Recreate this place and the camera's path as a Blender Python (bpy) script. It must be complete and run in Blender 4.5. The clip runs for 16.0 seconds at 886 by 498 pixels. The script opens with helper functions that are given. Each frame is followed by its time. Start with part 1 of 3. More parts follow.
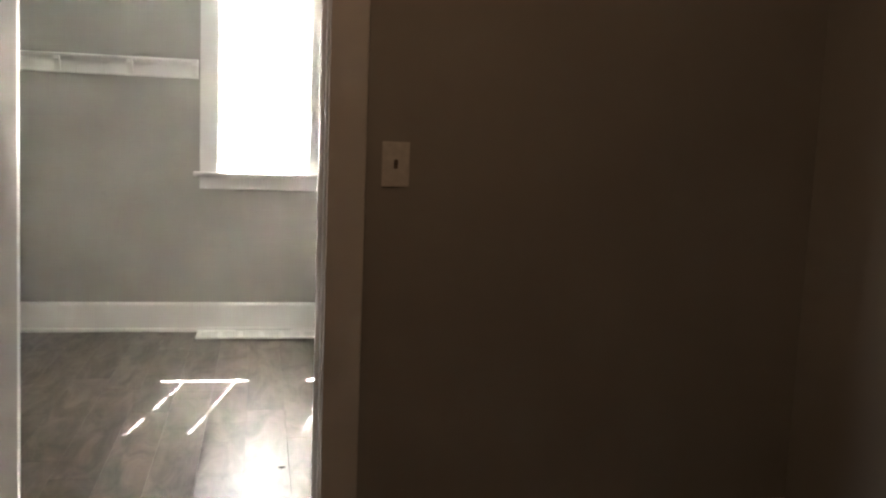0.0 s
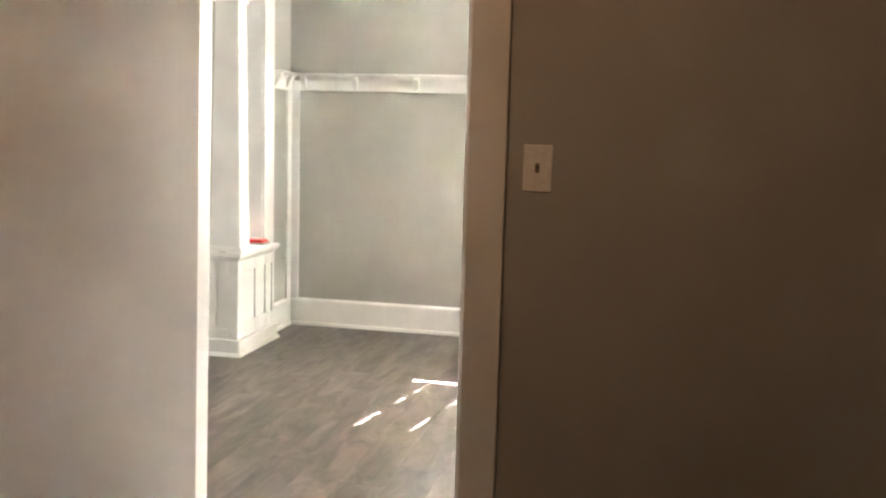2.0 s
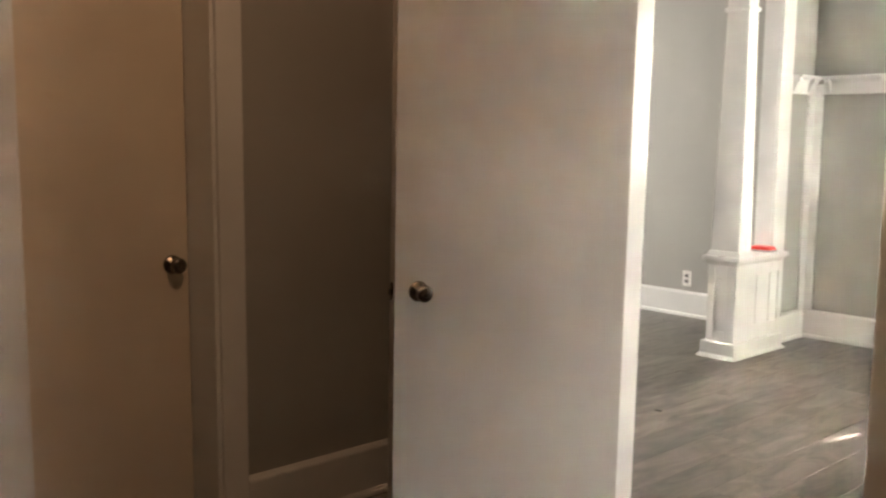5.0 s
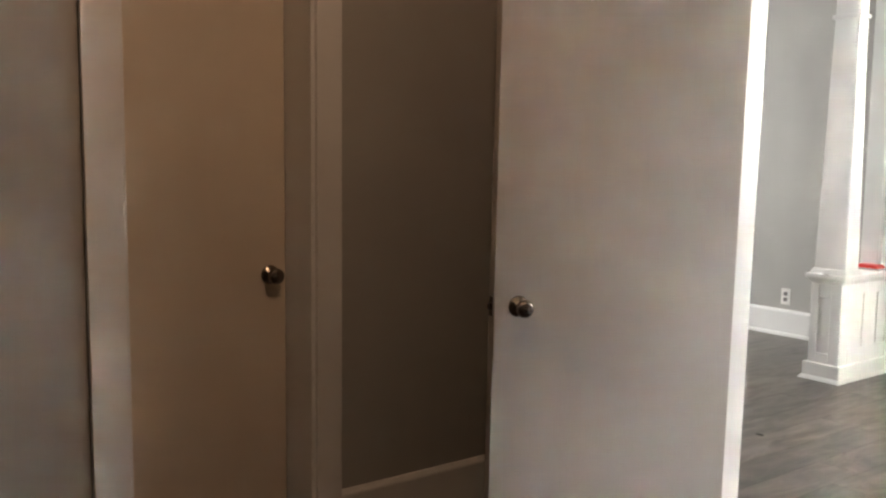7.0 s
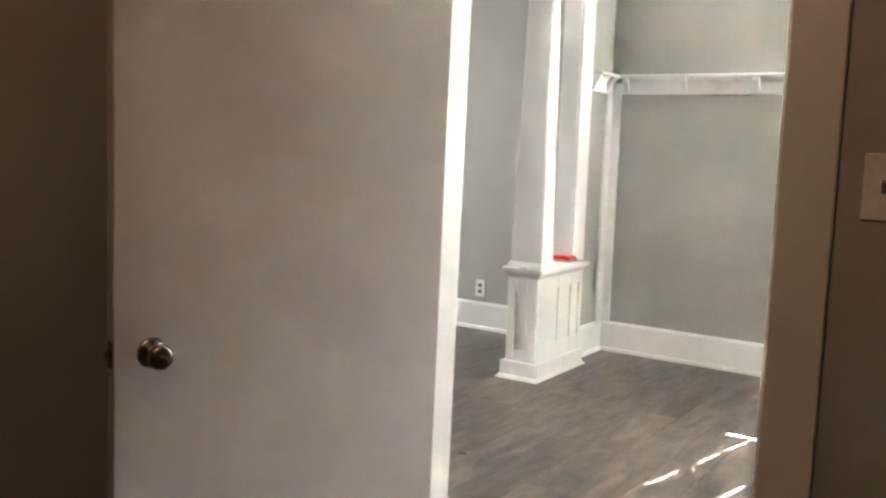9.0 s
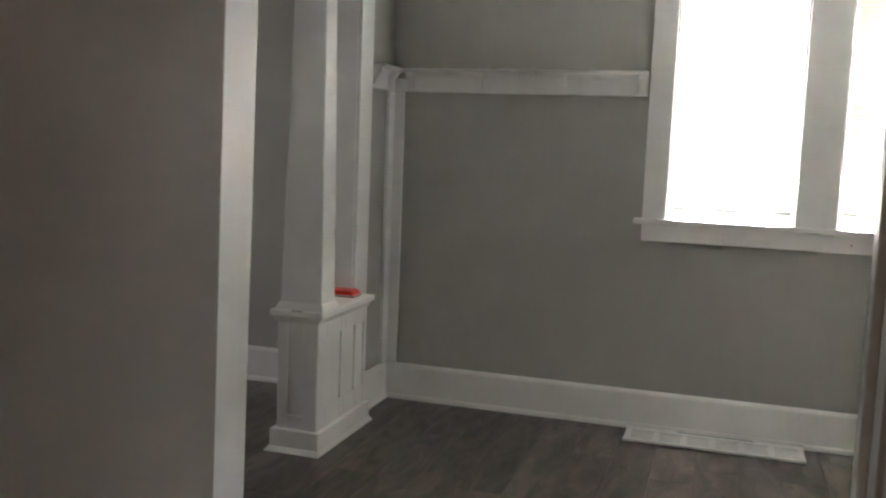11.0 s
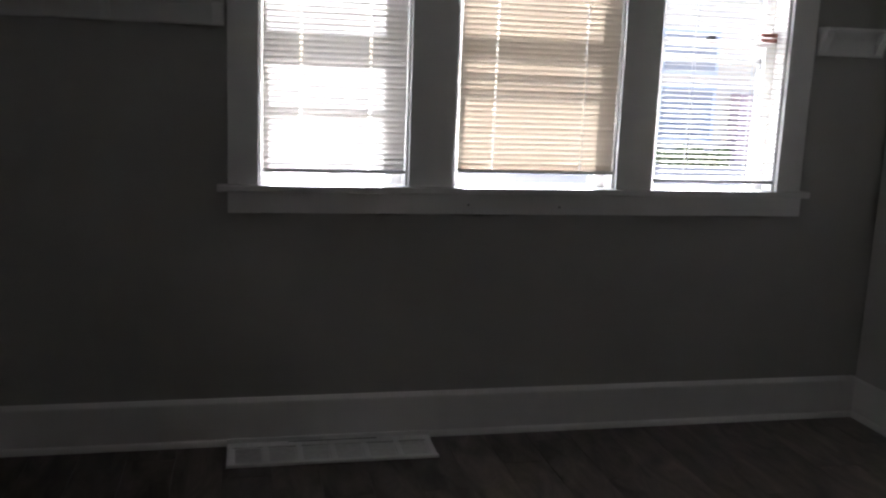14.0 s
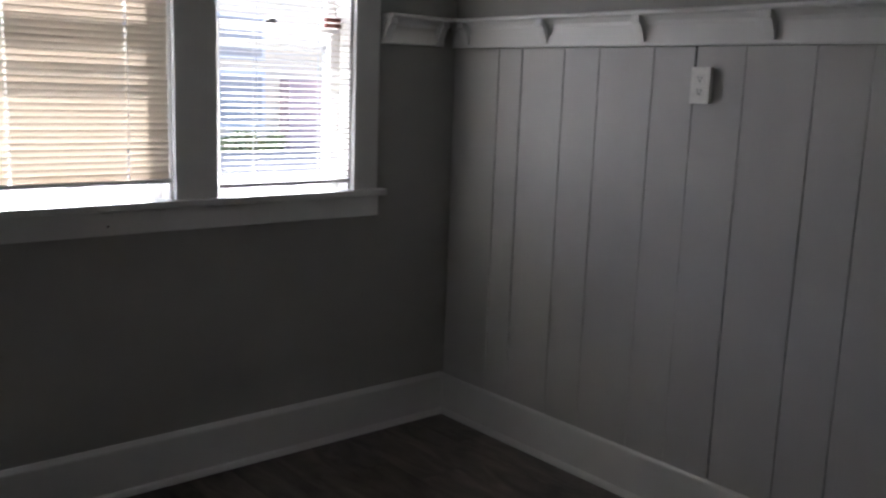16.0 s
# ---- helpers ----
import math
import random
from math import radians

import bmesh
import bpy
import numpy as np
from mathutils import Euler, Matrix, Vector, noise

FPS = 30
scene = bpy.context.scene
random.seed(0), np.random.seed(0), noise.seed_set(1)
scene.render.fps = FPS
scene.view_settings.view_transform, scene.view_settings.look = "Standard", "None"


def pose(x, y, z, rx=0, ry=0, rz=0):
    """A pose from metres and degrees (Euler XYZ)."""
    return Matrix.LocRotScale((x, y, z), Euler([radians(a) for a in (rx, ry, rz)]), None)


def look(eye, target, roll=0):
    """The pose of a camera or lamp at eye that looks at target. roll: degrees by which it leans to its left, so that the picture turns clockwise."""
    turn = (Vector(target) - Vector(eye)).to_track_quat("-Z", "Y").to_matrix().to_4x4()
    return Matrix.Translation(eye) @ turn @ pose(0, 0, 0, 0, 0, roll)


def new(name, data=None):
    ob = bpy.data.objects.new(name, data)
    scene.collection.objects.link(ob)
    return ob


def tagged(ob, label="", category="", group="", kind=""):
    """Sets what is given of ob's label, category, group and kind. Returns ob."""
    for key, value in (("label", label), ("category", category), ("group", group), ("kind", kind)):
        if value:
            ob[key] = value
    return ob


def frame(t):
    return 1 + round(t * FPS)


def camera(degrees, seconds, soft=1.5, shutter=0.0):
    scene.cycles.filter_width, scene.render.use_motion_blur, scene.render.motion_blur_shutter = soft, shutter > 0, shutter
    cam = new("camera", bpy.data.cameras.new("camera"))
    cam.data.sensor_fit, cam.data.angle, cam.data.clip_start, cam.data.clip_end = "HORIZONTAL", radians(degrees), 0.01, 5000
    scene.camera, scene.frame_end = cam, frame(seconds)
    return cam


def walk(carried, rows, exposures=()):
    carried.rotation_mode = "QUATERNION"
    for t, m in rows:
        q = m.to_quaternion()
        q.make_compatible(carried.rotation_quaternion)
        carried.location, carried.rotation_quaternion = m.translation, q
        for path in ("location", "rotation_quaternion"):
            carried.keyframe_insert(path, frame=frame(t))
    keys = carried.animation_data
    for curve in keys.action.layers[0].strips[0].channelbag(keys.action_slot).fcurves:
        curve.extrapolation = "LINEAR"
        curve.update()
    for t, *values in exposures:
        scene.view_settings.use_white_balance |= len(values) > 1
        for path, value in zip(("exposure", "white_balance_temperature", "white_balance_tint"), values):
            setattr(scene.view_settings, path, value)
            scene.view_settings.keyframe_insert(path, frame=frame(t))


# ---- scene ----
cam = camera(52.4, 16.0, soft=2.25, shutter=0.25)
PATH = [
    (0, (1.705, -6.036, 1.352), (2.102, -4.091, 1.101), 2.3),
    (0.5, (1.863, -6.078, 1.344), (2.125, -4.11, 1.105), 0.5),
    (1, (2.025, -6.033, 1.337), (2.102, -4.048, 1.101), 1.5),
    (1.5, (2.149, -5.984, 1.346), (1.996, -4.004, 1.106), -0.5),
    (2, (2.357, -5.969, 1.333), (1.947, -4.026, 1.093), 1.6),
    (2.5, (2.506, -5.975, 1.327), (1.937, -4.072, 1.091), 0.7),
    (3, (2.597, -5.888, 1.329), (1.828, -4.054, 1.114), 1.0),
    (3.5, (2.721, -5.871, 1.329), (1.736, -4.144, 1.114), 1.9),
    (4, (2.852, -5.893, 1.322), (1.693, -4.287, 1.041), 2.8),
    (4.5, (2.902, -5.924, 1.329), (1.543, -4.478, 1.074), 1.1),
    (5, (2.895, -5.928, 1.321), (1.416, -4.604, 1.082), 0.5),
    (5.2, (2.904, -5.939, 1.312), (1.374, -4.673, 1.076), 0.3),
    (7.3, (2.747, -5.927, 1.318), (1.152, -4.738, 1.104), 0.7),
    (7.5, (2.694, -5.913, 1.324), (1.172, -4.629, 1.133), 0.1),
    (8, (2.592, -5.794, 1.333), (1.26, -4.323, 1.085), 0.4),
    (8.5, (2.492, -5.573, 1.342), (1.271, -4.003, 1.136), 1.5),
    (9, (2.358, -5.37, 1.326), (1.249, -3.724, 1.085), 1.9),
    (9.5, (2.164, -5.155, 1.351), (1.244, -3.393, 1.128), 0.3),
    (9.7, (2.108, -5.039, 1.343), (1.227, -3.257, 1.123), 1.1),
    (11.8, (1.539, -4.239, 1.361), (1.089, -2.304, 1.134), 0.8),
    (12, (1.526, -4.167, 1.37), (1.098, -2.227, 1.132), 0.6),
    (12.5, (1.473, -4.006, 1.365), (1.207, -2.051, 1.037), 0.7),
    (13, (1.329, -3.843, 1.414), (1.402, -1.876, 1.059), -0.4),
    (13.5, (1.337, -3.686, 1.445), (1.635, -1.745, 1.062), 1.4),
    (14, (1.372, -3.519, 1.463), (1.803, -1.6, 1.103), 2.2),
    (14.5, (1.389, -3.382, 1.449), (2.016, -1.517, 1.095), 2.3),
    (15, (1.369, -3.197, 1.468), (2.268, -1.449, 1.102), 2.5),
    (15.5, (1.472, -3.107, 1.477), (2.545, -1.46, 1.107), 1.9),
    (16, (1.576, -3.002, 1.485), (2.852, -1.504, 1.128), 2.1),
]
EXPOSURES = [(0, 6.36, 6200, 10), (1.0, 6.42, 6200, 10), (2.0, 7.45, 6450, 10), (3.5, 7.45, 6450, 10), (5.0, 7.32, 6500, 10), (7.5, 7.32, 5900, 10), (8.5, 7.15, 6050, 10), (9.7, 7.3, 6100, 10), (10.6, 5.7, 6050, 11), (11.8, 4.85, 6000, 13), (12.5, 4.15, 5800, 14), (13.0, 3.65, 5800, 15), (13.5, 2.75, 5650, 15), (14.0, 2.55, 5700, 16), (15.0, 2.55, 5700, 16), (16.0, 2.55, 5700, 16)]
walk(cam, [(t, look(eye, target, roll)) for t, eye, target, roll in PATH], EXPOSURES)

# ---- light ----
SUN_WAY = Vector((-0.215, -1.0, -0.885)).normalized()
world = bpy.data.worlds.new("sky")
world.use_nodes = True
scene.world = world
wn = world.node_tree.nodes
sky = wn.new("ShaderNodeTexSky")
sky.sky_type, sky.sun_disc = "NISHITA", False
sky.dust_density, sky.air_density = 5.0, 0.8
sky.sun_elevation = math.asin(-SUN_WAY.z)
sky.sun_rotation = math.atan2(-SUN_WAY.x, -SUN_WAY.y)
world.node_tree.links.new(sky.outputs[0], wn["Background"].inputs[0])
wn["Background"].inputs[1].default_value = 0.095
sun = new("sun", bpy.data.lights.new("sun", "SUN"))
sun.data.energy, sun.data.angle, sun.data.color = 5.0, radians(0.5), (1.0, 0.965, 0.92)
sun.matrix_world = look((0, 0, 0), SUN_WAY)


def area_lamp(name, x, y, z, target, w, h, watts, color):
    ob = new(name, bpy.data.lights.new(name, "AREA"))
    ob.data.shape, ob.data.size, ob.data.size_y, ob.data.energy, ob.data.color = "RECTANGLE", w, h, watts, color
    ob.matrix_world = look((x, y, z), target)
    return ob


# Added fill lamp by the neighbouring room's west wall; no window is known there.
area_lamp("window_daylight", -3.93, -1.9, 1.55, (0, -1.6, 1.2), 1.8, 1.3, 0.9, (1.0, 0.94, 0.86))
# Warm bulb of the passage ceiling lamp.
bulb = new("ceiling_bulb", bpy.data.lights.new("ceiling_bulb", "POINT"))
bulb.data.energy, bulb.data.shadow_soft_size, bulb.data.color = 0.100, 0.05, (1.0, 0.60, 0.34)
bulb.location = (1.68, -5.0, 2.50)


# ---- materials ----
def material(name):
    m = bpy.data.materials.new(name)
    m.use_nodes = True
    nt = m.node_tree
    return m, nt, nt.nodes["Principled BSDF"]


def ramp(nt, a, b, lo=0.3, hi=0.7):
    r = nt.nodes.new("ShaderNodeValToRGB")
    r.color_ramp.elements[0].position, r.color_ramp.elements[1].position = lo, hi
    r.color_ramp.elements[0].color, r.color_ramp.elements[1].color = (*a, 1), (*b, 1)
    return r


def noise_tex(nt, scale, detail=4, vec=None, rough=0.55):
    n = nt.nodes.new("ShaderNodeTexNoise")
    n.inputs["Scale"].default_value, n.inputs["Detail"].default_value, n.inputs["Roughness"].default_value = scale, detail, rough
    if vec is not None:
        nt.links.new(vec, n.inputs["Vector"])
    return n


def position(nt):
    return nt.nodes.new("ShaderNodeNewGeometry").outputs["Position"]


def painted(name, color, rough, vary=0.06, bump=0.15, grain=260.0, stain=1.3, coat=0.0):
    """Rolled or brushed paint: faint large blotches, fine stipple relief."""
    m, nt, b = material(name)
    pos = position(nt)
    big, small = noise_tex(nt, stain, 3, pos), noise_tex(nt, grain, 3, pos)
    lo = [c * (1 - vary) for c in color]
    hi = [min(1, c * (1 + vary)) for c in color]
    r = ramp(nt, lo, hi)
    nt.links.new(big.outputs["Fac"], r.inputs[0])
    nt.links.new(r.outputs[0], b.inputs["Base Color"])
    rr = nt.nodes.new("ShaderNodeMapRange")
    rr.inputs["To Min"].default_value, rr.inputs["To Max"].default_value = rough - 0.06, rough + 0.08
    mid = noise_tex(nt, 9.0, 4, pos)
    nt.links.new(mid.outputs["Fac"], rr.inputs["Value"])
    nt.links.new(rr.outputs[0], b.inputs["Roughness"])
    bp = nt.nodes.new("ShaderNodeBump")
    bp.inputs["Strength"].default_value, bp.inputs["Distance"].default_value = bump, 0.0015
    nt.links.new(small.outputs["Fac"], bp.inputs["Height"])
    nt.links.new(bp.outputs[0], b.inputs["Normal"])
    b.inputs["Coat Weight"].default_value = coat
    return m


def scuff(m, scale, lo, hi, tint):
    """Sparse grubby marks laid over a paint."""
    nt = m.node_tree
    b = nt.nodes["Principled BSDF"]
    base = b.inputs["Base Color"].links[0].from_socket
    n = noise_tex(nt, scale, 7, position(nt), 0.7)
    r = ramp(nt, (0, 0, 0), (1, 1, 1), lo, hi)
    nt.links.new(n.outputs["Fac"], r.inputs[0])
    mix = nt.nodes.new("ShaderNodeMixRGB")
    mix.inputs[2].default_value = (*tint, 1)
    nt.links.new(r.outputs[0], mix.inputs[0])
    nt.links.new(base, mix.inputs[1])
    nt.links.new(mix.outputs[0], b.inputs["Base Color"])
    return m


def plain(name, color, rough=0.5, metal=0.0):
    m, nt, b = material(name)
    pos = position(nt)
    n = noise_tex(nt, 40.0, 3, pos)
    r = ramp(nt, [c * 0.9 for c in color], [min(1, c * 1.08) for c in color])
    nt.links.new(n.outputs["Fac"], r.inputs[0])
    nt.links.new(r.outputs[0], b.inputs["Base Color"])
    b.inputs["Roughness"].default_value, b.inputs["Metallic"].default_value = rough, metal
    return m


M_WALL = painted("greige_wall_paint", (0.385, 0.377, 0.348), 0.62, 0.05, 0.25, 190)
M_TRIM = painted("white_trim_paint", (0.75, 0.745, 0.725), 0.33, 0.04, 0.2, 120, 2.2)
# Door paint darkened in its colour to stand in for the passage's shade.
M_DOOR = painted("shade_darkened_door_paint", (0.43, 0.405, 0.37), 0.42, 0.025, 0.15, 140, 1.6)
# Brighter, warmer copy of the door paint, with lamplight put into its colour.
M_DOOR_LIT = painted("lamplit_door_paint", (0.70, 0.62, 0.51), 0.40, 0.04, 0.15, 140, 1.6)
M_PANEL = painted("greige_panel_paint", (0.51, 0.50, 0.48), 0.45, 0.07, 0.2, 120, 2.0)
scuff(M_TRIM, 7.0, 0.68, 0.84, (0.52, 0.48, 0.42))
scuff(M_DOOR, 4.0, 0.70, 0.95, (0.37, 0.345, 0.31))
scuff(M_WALL, 3.0, 0.66, 0.95, (0.27, 0.26, 0.24))
M_CEIL = painted("ceiling_paint", (0.78, 0.77, 0.74), 0.8, 0.03, 0.3, 120)
M_PLATE = plain("white_plate_plastic", (0.82, 0.81, 0.77), 0.35)
M_SOCKET = plain("grey_socket_plastic", (0.22, 0.21, 0.20), 0.5)
M_TOGGLE = plain("almond_toggle", (0.16, 0.13, 0.10), 0.45)
M_SLOT = plain("dark_slot", (0.02, 0.02, 0.02), 0.6)
M_NICKEL = plain("aged_nickel", (0.25, 0.215, 0.18), 0.22, 1.0)
M_METALWHITE = painted("white_enamel_metal", (0.80, 0.80, 0.79), 0.38, 0.04, 0.1, 90)
# Enamel a touch darker: recess shade put into the register fields' colour.
M_FIELD_SHADE = plain("recess_shade_enamel", (0.69, 0.69, 0.68), 0.5)
M_RED = plain("red_plastic", (0.75, 0.045, 0.03), 0.35)
M_DARK = plain("dark_edge", (0.03, 0.028, 0.025), 0.6)
M_RUST = plain("rusty_brown_iron", (0.16, 0.05, 0.035), 0.6)
M_VINYL = plain("white_vinyl_sash", (0.78, 0.78, 0.77), 0.4)


def slat_material(name, tint, share):
    m, nt, b = material(name)
    out = nt.nodes["Material Output"]
    b.inputs["Base Color"].default_value, b.inputs["Roughness"].default_value = (0.72, 0.69, 0.62, 1), 0.4
    tr = nt.nodes.new("ShaderNodeBsdfTranslucent")
    tr.inputs[0].default_value = (*tint, 1)
    mix = nt.nodes.new("ShaderNodeMixShader")
    mix.inputs[0].default_value = share
    nt.links.new(b.outputs[0], mix.inputs[1])
    nt.links.new(tr.outputs[0], mix.inputs[2])
    nt.links.new(mix.outputs[0], out.inputs[0])
    return m


def glass_material():
    m, nt, b = material("window_glass")
    b.inputs["Base Color"].default_value = (0.97, 0.985, 0.98, 1)
    b.inputs["Roughness"].default_value, b.inputs["IOR"].default_value = 0.0, 1.05
    b.inputs["Transmission Weight"].default_value = 1.0
    return m


def floor_material():
    """Grey-brown vinyl planks: streaks along the length, darker knots, a tone for each plank."""
    m, nt, b = material("grey_brown_vinyl_plank")
    pos = position(nt)
    info = nt.nodes.new("ShaderNodeObjectInfo")
    shift = nt.nodes.new("ShaderNodeVectorMath")
    shift.operation = "MULTIPLY_ADD"
    shift.inputs[1].default_value = (17.0, 31.0, 5.0)
    nt.links.new(info.outputs["Random"], shift.inputs[0])
    nt.links.new(pos, shift.inputs[2])
    mp = nt.nodes.new("ShaderNodeMapping")
    mp.inputs["Scale"].default_value = (11.0, 3.2, 1.0)
    nt.links.new(shift.outputs[0], mp.inputs[0])
    streak = noise_tex(nt, 1.0, 6, mp.outputs[0], 0.62)
    streak.inputs["Distortion"].default_value = 0.8
    mp2 = nt.nodes.new("ShaderNodeMapping")
    mp2.inputs["Scale"].default_value = (90.0, 5.0, 1.0)
    nt.links.new(shift.outputs[0], mp2.inputs[0])
    fine = noise_tex(nt, 1.0, 5, mp2.outputs[0], 0.6)
    r1 = ramp(nt, (0.044, 0.035, 0.029), (0.180, 0.151, 0.128), 0.33, 0.70)
    nt.links.new(streak.outputs["Fac"], r1.inputs[0])
    r2 = ramp(nt, (0.62, 0.62, 0.62), (1.2, 1.2, 1.2), 0.3, 0.75)
    nt.links.new(fine.outputs["Fac"], r2.inputs[0])
    mul = nt.nodes.new("ShaderNodeMixRGB")
    mul.blend_type, mul.inputs[0].default_value = "MULTIPLY", 0.4
    nt.links.new(r1.outputs[0], mul.inputs[1])
    nt.links.new(r2.outputs[0], mul.inputs[2])
    tone = nt.nodes.new("ShaderNodeMapRange")
    tone.inputs["To Min"].default_value, tone.inputs["To Max"].default_value = 0.80, 1.18
    nt.links.new(info.outputs["Random"], tone.inputs["Value"])
    mul2 = nt.nodes.new("ShaderNodeMixRGB")
    mul2.blend_type, mul2.inputs[0].default_value = "MULTIPLY", 1.0
    nt.links.new(mul.outputs[0], mul2.inputs[1])
    nt.links.new(tone.outputs[0], mul2.inputs[2])
    nt.links.new(mul2.outputs[0], b.inputs["Base Color"])
    rr = nt.nodes.new("ShaderNodeMapRange")
    rr.inputs["To Min"].default_value, rr.inputs["To Max"].default_value = 0.25, 0.42
    nt.links.new(fine.outputs["Fac"], rr.inputs["Value"])
    nt.links.new(rr.outputs[0], b.inputs["Roughness"])
    bp = nt.nodes.new("ShaderNodeBump")
    bp.inputs["Strength"].default_value, bp.inputs["Distance"].default_value = 0.12, 0.001
    nt.links.new(fine.outputs["Fac"], bp.inputs["Height"])
    nt.links.new(bp.outputs[0], b.inputs["Normal"])
    return m


M_SLAT = slat_material("ivory_blind_vinyl", (0.86, 0.67, 0.47), 0.066)
M_SLAT_WHITE = slat_material("white_blind_vinyl", (0.88, 0.85, 0.82), 0.12)
M_GLASS, M_FLOOR = glass_material(), floor_material()
M_SUBFLOOR = plain("subfloor", (0.03, 0.026, 0.022), 0.9)


# ---- mesh helpers ----
def add_box(bm, x0, x1, y0, y1, z0, z1):
    v = [bm.verts.new((x, y, z)) for z in (z0, z1) for y in (y0, y1) for x in (x0, x1)]
    for f in ((0, 2, 3, 1), (4, 5, 7, 6), (0, 1, 5, 4), (2, 6, 7, 3), (0, 4, 6, 2), (1, 3, 7, 5)):
        bm.faces.new([v[i] for i in f])
    return v


def boxes(*dims, bevel=0.0, segments=1):
    bm = bmesh.new()
    for d in dims:
        add_box(bm, *d)
    if bevel:
        bmesh.ops.bevel(bm, geom=bm.edges[:], offset=bevel, segments=segments, affect="EDGES", profile=0.6)
    return bm


def extruded(profile, axis, a, b):
    """A closed profile drawn out along one axis. Profile pairs are the two other axes, in x, y, z order."""
    bm = bmesh.new()
    ends = []
    for s in (a, b):
        row = []
        for u, w in profile:
            row.append(bm.verts.new({"x": (s, u, w), "y": (u, s, w), "z": (u, w, s)}[axis]))
        ends.append(row)
    n = len(profile)
    for i in range(n):
        bm.faces.new([ends[0][i], ends[0][(i + 1) % n], ends[1][(i + 1) % n], ends[1][i]])
    bm.faces.new(ends[0])
    bm.faces.new(list(reversed(ends[1])))
    bmesh.ops.recalc_face_normals(bm, faces=bm.faces[:])
    return bm


def lathe(profile, n=28):
    """A turned shape about z from (radius, height) pairs."""
    bm = bmesh.new()
    rings = []
    for r, z in profile:
        rings.append([bm.verts.new((r * math.cos(2 * math.pi * i / n), r * math.sin(2 * math.pi * i / n), z)) for i in range(n)])
    for a, b in zip(rings, rings[1:]):
        for i in range(n):
            bm.faces.new([a[i], a[(i + 1) % n], b[(i + 1) % n], b[i]])
    bm.faces.new(list(reversed(rings[0])))
    bm.faces.new(rings[-1])
    for f in bm.faces:
        f.smooth = len(f.verts) == 4
    return bm


def tapered(x0, x1, y0, y1, z0, X0, X1, Y0, Y1, z1, bevel=0.003):
    bm = bmesh.new()
    v = add_box(bm, x0, x1, y0, y1, z0, z1)
    for p, (x, y) in zip(v[4:], ((X0, Y0), (X1, Y0), (X0, Y1), (X1, Y1))):
        p.co.x, p.co.y = x, y
    bmesh.ops.bevel(bm, geom=bm.edges[:], offset=bevel, segments=2, affect="EDGES")
    return bm


def part(name, bm, mat, parent=None, label=""):
    me = bpy.data.meshes.new(name)
    bm.to_mesh(me)
    bm.free()
    me.materials.append(mat)
    ob = new(name, me)
    ob.parent = parent
    if label:
        ob["label"] = label
    return ob


def thing(name, label, category, m=None, group="", kind=""):
    ob = new(name)
    ob.empty_display_size = 0.1
    if m is not None:
        ob.matrix_world = m
    return tagged(ob, label, category, group, kind)


def structure(name, bm, mat, label="", category=""):
    return tagged(part(name, bm, mat), label, category, kind="structure")


# ---- plan ----
NORTH, EAST, LEFT = 0.025, 4.185, -0.025      # wall faces of the panelled room
HALL_S, HALL_N = -3.43, -3.337                 # faces of the doorway wall
HALL_W, HALL_E, HALL_BACK = 0.28, 3.44, -9.6
LIVE_W = -4.0
CEIL = 2.65
DOOR_L, DOOR_R, DOOR_H = 1.052, 1.88, 2.05
WINDOWS = [(1.425, 2.012), (2.195, 2.895), (3.055, 3.648)]
W_SILL, W_HEAD = 1.055, 2.28
RAIL_B, RAIL_T = 1.645, 1.763

# ---- walls, ceiling ----
cols = [LIVE_W - 0.1]
for a, b in WINDOWS:
    cols += [a, b]
cols.append(EAST + 0.12)
segs = [(cols[i], cols[i + 1], NORTH, NORTH + 0.17, -0.05, CEIL) for i in range(0, len(cols), 2)]
for a, b in WINDOWS:
    segs += [(a, b, NORTH, NORTH + 0.17, -0.05, W_SILL - 0.03), (a, b, NORTH, NORTH + 0.17, W_HEAD, CEIL)]
wall_north = structure("wall_north", boxes(*segs), M_WALL, "grey-beige painted wall with three windows above a plate rail", "wall")
wall_east = structure("wall_east", boxes((EAST, EAST + 0.12, HALL_N, NORTH, -0.05, CEIL)), M_WALL, "grey-beige painted wall above plank panelling", "wall")
wall_south = structure("wall_south", boxes((HALL_W - 0.12, DOOR_L - 0.045, HALL_S, HALL_N, -0.05, CEIL), (DOOR_R + 0.02, EAST + 0.12, HALL_S, HALL_N, -0.05, CEIL),
                                           (DOOR_L - 0.045, DOOR_R + 0.02, HALL_S, HALL_N, DOOR_H + 0.02, CEIL),
                                           (LIVE_W, HALL_W - 0.12, HALL_S - 0.6, HALL_S - 0.5, -0.05, CEIL)), M_WALL, "grey-beige painted wall with an open doorway", "wall")
CD_A, CD_B = -5.160, -4.556
wall_west = structure("wall_west", boxes((HALL_W - 0.22, HALL_W, HALL_BACK, CD_A, -0.05, CEIL), (HALL_W - 0.22, HALL_W, CD_B, HALL_S, -0.05, CEIL),
                                         (HALL_W - 0.22, HALL_W, CD_A, CD_B, DOOR_H, CEIL), (HALL_W - 0.6, HALL_W - 0.5, HALL_BACK, HALL_S - 0.6, -0.05, CEIL)), M_WALL, "grey-beige painted passage wall with a closed door", "wall")
wall_hall_east = structure("wall_hall_east", boxes((HALL_E, HALL_E + 0.12, HALL_BACK, HALL_S, -0.05, CEIL)), M_WALL, "plain grey-beige painted passage end wall", "wall")
